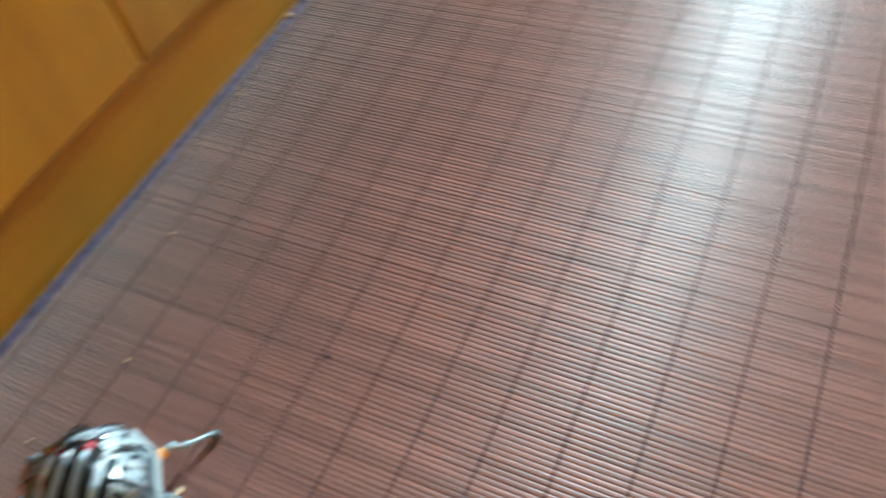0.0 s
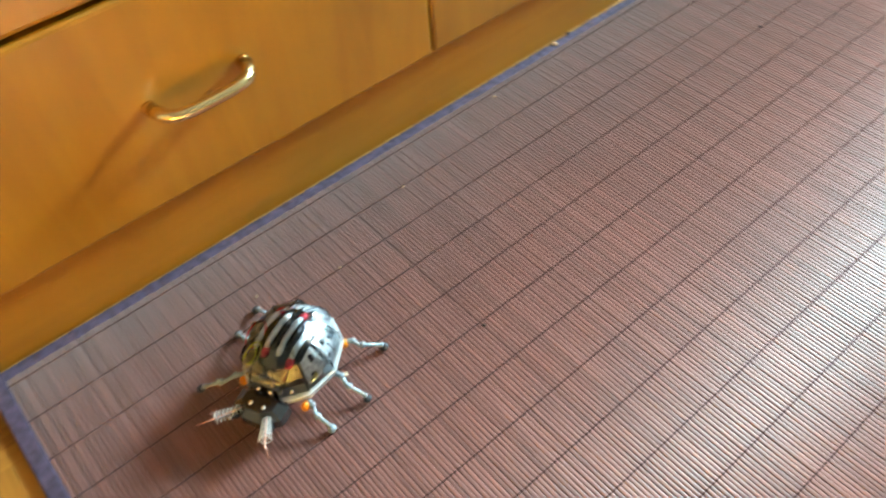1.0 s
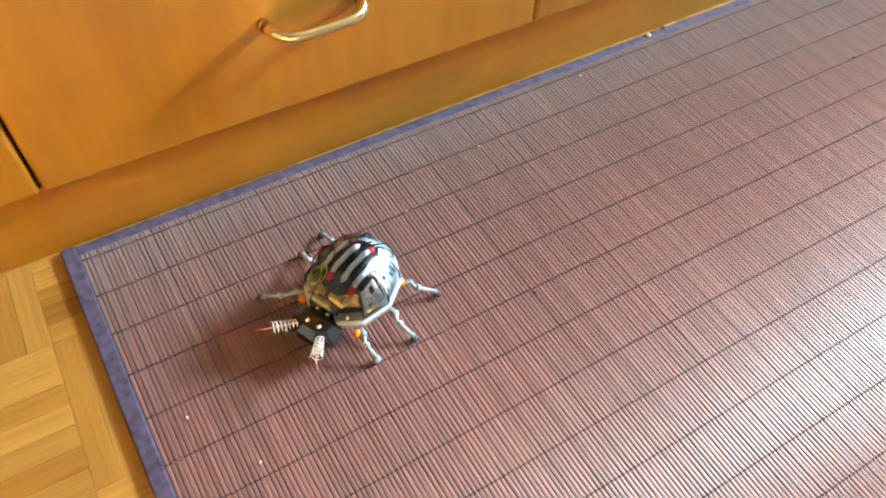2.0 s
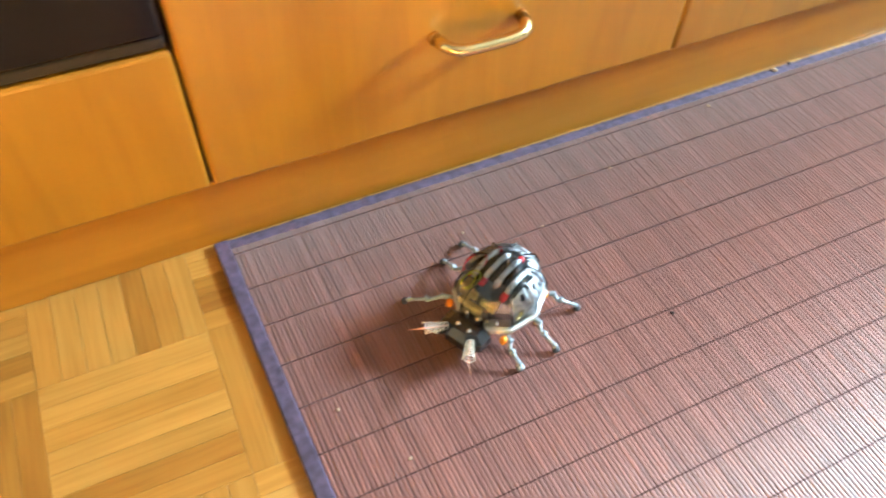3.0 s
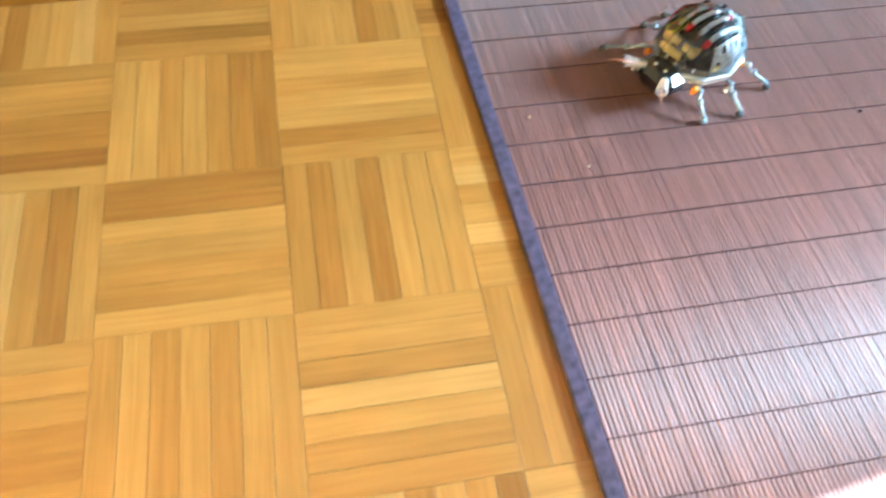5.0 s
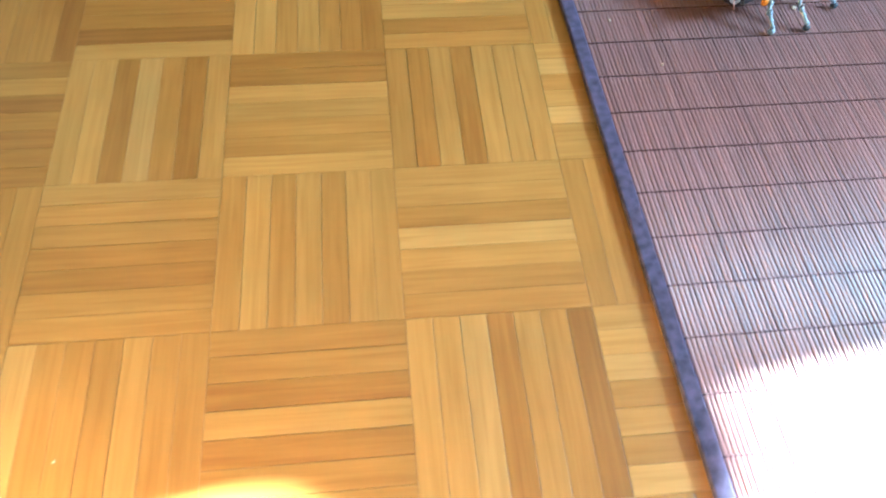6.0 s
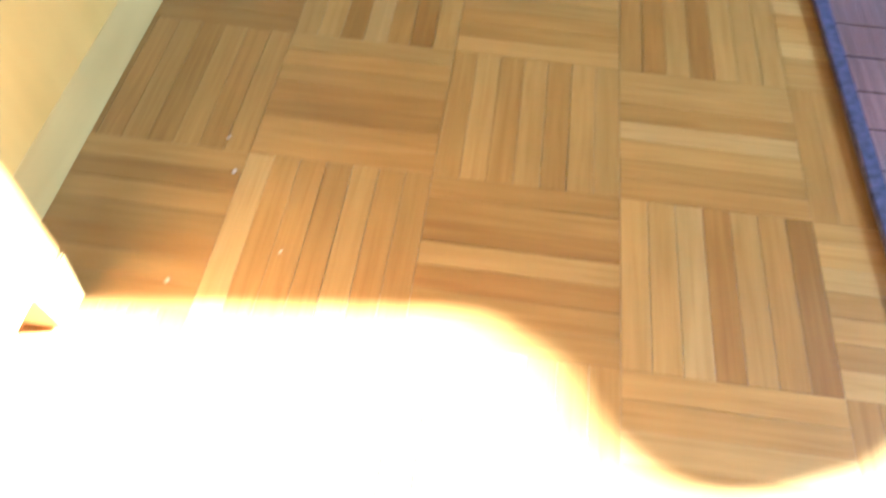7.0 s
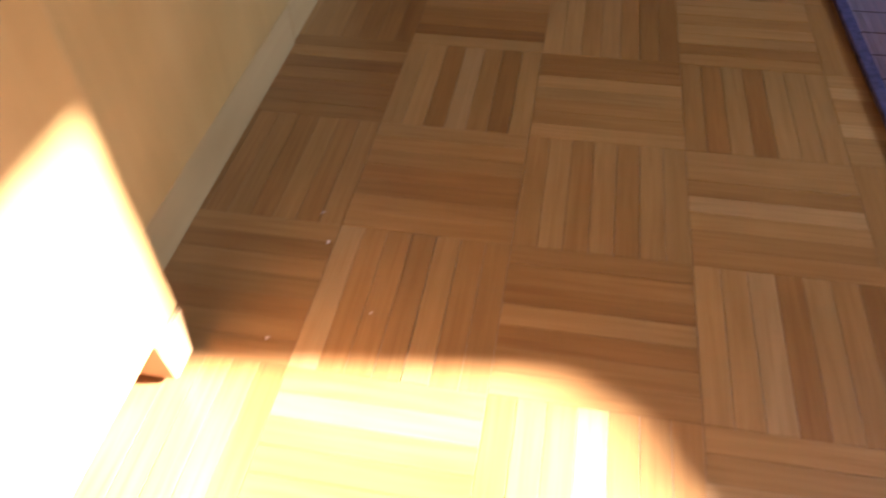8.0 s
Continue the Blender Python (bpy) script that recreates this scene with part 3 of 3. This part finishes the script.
# ---- mat slats and threads ----
def slat_mesh(length, width, low, high):
    """A slat with a rounded back, along y."""
    prof = [(-0.5, low), (-0.5, high - 0.0006), (-0.43, high - 0.00025), (-0.26, high - 0.00006), (-0.08, high), (0.08, high), (0.26, high - 0.00006), (0.43, high - 0.00025), (0.5, high - 0.0006), (0.5, low)]
    n = len(prof)
    verts = [(p * width, y, z) for y in (-length / 2, length / 2) for p, z in prof]
    faces = [(k, k + 1, n + k + 1, n + k) for k in range(n - 1)] + [tuple(range(n - 1, -1, -1)), tuple(range(n, 2 * n))]
    me = bpy.data.meshes.new("slat")
    me.from_pydata(verts, [], faces)
    me.materials.append(SLAT)
    for p in me.polygons:
        p.use_smooth = len(p.vertices) == 4
    return me


PITCH = 0.0043
slats = [slat_mesh(MAT_W - 2 * RIM + 0.004, PITCH * w, 0.0021, h) for w, h in ((0.975, 0.0062), (0.95, 0.00608), (0.965, 0.0063), (0.92, 0.00612))]
rng = random.Random(11)
x = RIM + PITCH / 2
count, spare = 0, []
while x < MAT_L - RIM - PITCH / 2:
    m = pose(x + math.tan(SKEW) * MAT_W / 2 + rng.uniform(-0.0002, 0.0002), -MAT_W / 2, rng.uniform(-0.00006, 0.00006), 0, 0, math.degrees(SKEW) + rng.uniform(-0.03, 0.03))
    if count < 300:
        shared("slat", rng.choice(slats), mat, m)
    else:
        spare.append(m)
    count += 1
    x += PITCH


def joined(name, src, places, parent):
    """Many copies of one small mesh as one object."""
    co = [v.co.copy() for v in src.vertices]
    fs = [tuple(p.vertices) for p in src.polygons]
    verts, faces = [], []
    for m in places:
        n = len(verts)
        verts += [tuple(m @ c) for c in co]
        faces += [tuple(n + q for q in f) for f in fs]
    me = bpy.data.meshes.new(name)
    me.from_pydata(verts, [], faces)
    me.materials.append(src.materials[0])
    ob = new(name, me)
    ob.parent = parent
    return tagged(ob, "", "", "", "stuff")


joined("slats", slats[0], spare, mat)
y = -0.0235
while y > -MAT_W + RIM:
    pts = []
    px = RIM
    while px < MAT_L - RIM:
        pts += [(px, y + rng.uniform(-0.0004, 0.0004), 0.0062), (px + PITCH / 2, y, 0.0070)]
        px += PITCH
    bm = bmesh.new()
    rows = [[bm.verts.new((a, b + o, c)) for a, b, c in pts] for o in (-0.0008, 0.0008)]
    for k in range(len(pts) - 1):
        bm.faces.new((rows[0][k], rows[0][k + 1], rows[1][k + 1], rows[1][k]))
    made = bmesh.ops.extrude_face_region(bm, geom=list(bm.faces))["geom"]
    bmesh.ops.translate(bm, vec=(0, 0, -0.0012), verts=[g for g in made if isinstance(g, bmesh.types.BMVert)])
    part("thread", skewed(bm), THREAD, mat, "dark binding thread")
    y -= 0.0498

# ---- parquet strips ----
T, N = 0.16, 7
SW = T / N


def strip_mesh(tone):
    l, w, b = T / 2 - 0.0001, SW / 2 - 0.0001, 0.0004
    verts = [(sx * (l - i), sy * (w - i), z) for z, i in ((-0.006, 0), (-0.00014, 0), (0.0, b)) for sx, sy in ((-1, -1), (1, -1), (1, 1), (-1, 1))]
    faces = [(8, 9, 10, 11)] + [(4 * r + k, 4 * r + (k + 1) % 4, 4 * r + 4 + (k + 1) % 4, 4 * r + 4 + k) for r in (0, 1) for k in range(4)]
    me = bpy.data.meshes.new("parquet_strip")
    me.from_pydata(verts, [], faces)
    me.materials.append(OAK[tone])
    return me


STRIP = {k: strip_mesh(k) for k in OAK}
# tones of the squares that have a marked pattern, from the west or from the north
MARKED = {(-1, 0): "bbdacdb", (0, 0): "ddbbccb", (-2, 0): "dcededd", (1, 0): "cdbdbbb", (-1, 1): "cccddeb", (0, 1): "bbcbcdd", (1, 1): "bbcbbdc", (2, 0): "bacbabb",
          (1, -1): "bbcabcc", (0, -1): "cbcbcbb", (-1, -1): "bccddcc", (-2, -1): "ddcdcdc", (-1, -2): "acccbcc", (1, -2): "bbadbcd", (0, -2): "ccdbdcc", (-2, -2): "cdccdcc", (-2, 1): "bccddde",
          (1, 2): "cbbbdcb", (0, 2): "bbccbdc", (2, 1): "cbbccbb", (1, -3): "bbabbcb", (2, -1): "cccbcdb", (2, -2): "bbacbca"}
rng = random.Random(23)
rest = {}
for i in range(-6, 25):
    for j in range(-15, 7):
        upright = (i + j) % 2 != 0
        tones = MARKED.get((i, j)) or "".join(rng.choice("abbbcccccdde") for _ in range(N))
        for k in range(N):
            a = (i + (k + 0.5) / N) * T if upright else (i + 0.5) * T
            b = (j + 0.5) * T if upright else (j + 1 - (k + 0.5) / N) * T
            if not (X0 + 0.09 < a < X1 - 0.09 and Y0 + 0.09 < b < Y1 - 0.09):
                continue
            m = pose(a, b, rng.uniform(-0.0003, 0.0), rng.uniform(-0.15, 0.15), rng.uniform(-0.1, 0.1), 90 if upright else 0) @ Matrix.Diagonal((1, rng.choice((0.9985, 0.9975, 0.996, 0.992, 0.984)), 1, 1))
            if -2 <= i <= 2 and -4 <= j <= 2:
                shared("parquet_strip", STRIP[tones[k]], floor, m)
            else:
                rest.setdefault(tones[k], []).append(m)
for tone, places in rest.items():
    joined("parquet_strips", STRIP[tone], places, floor)
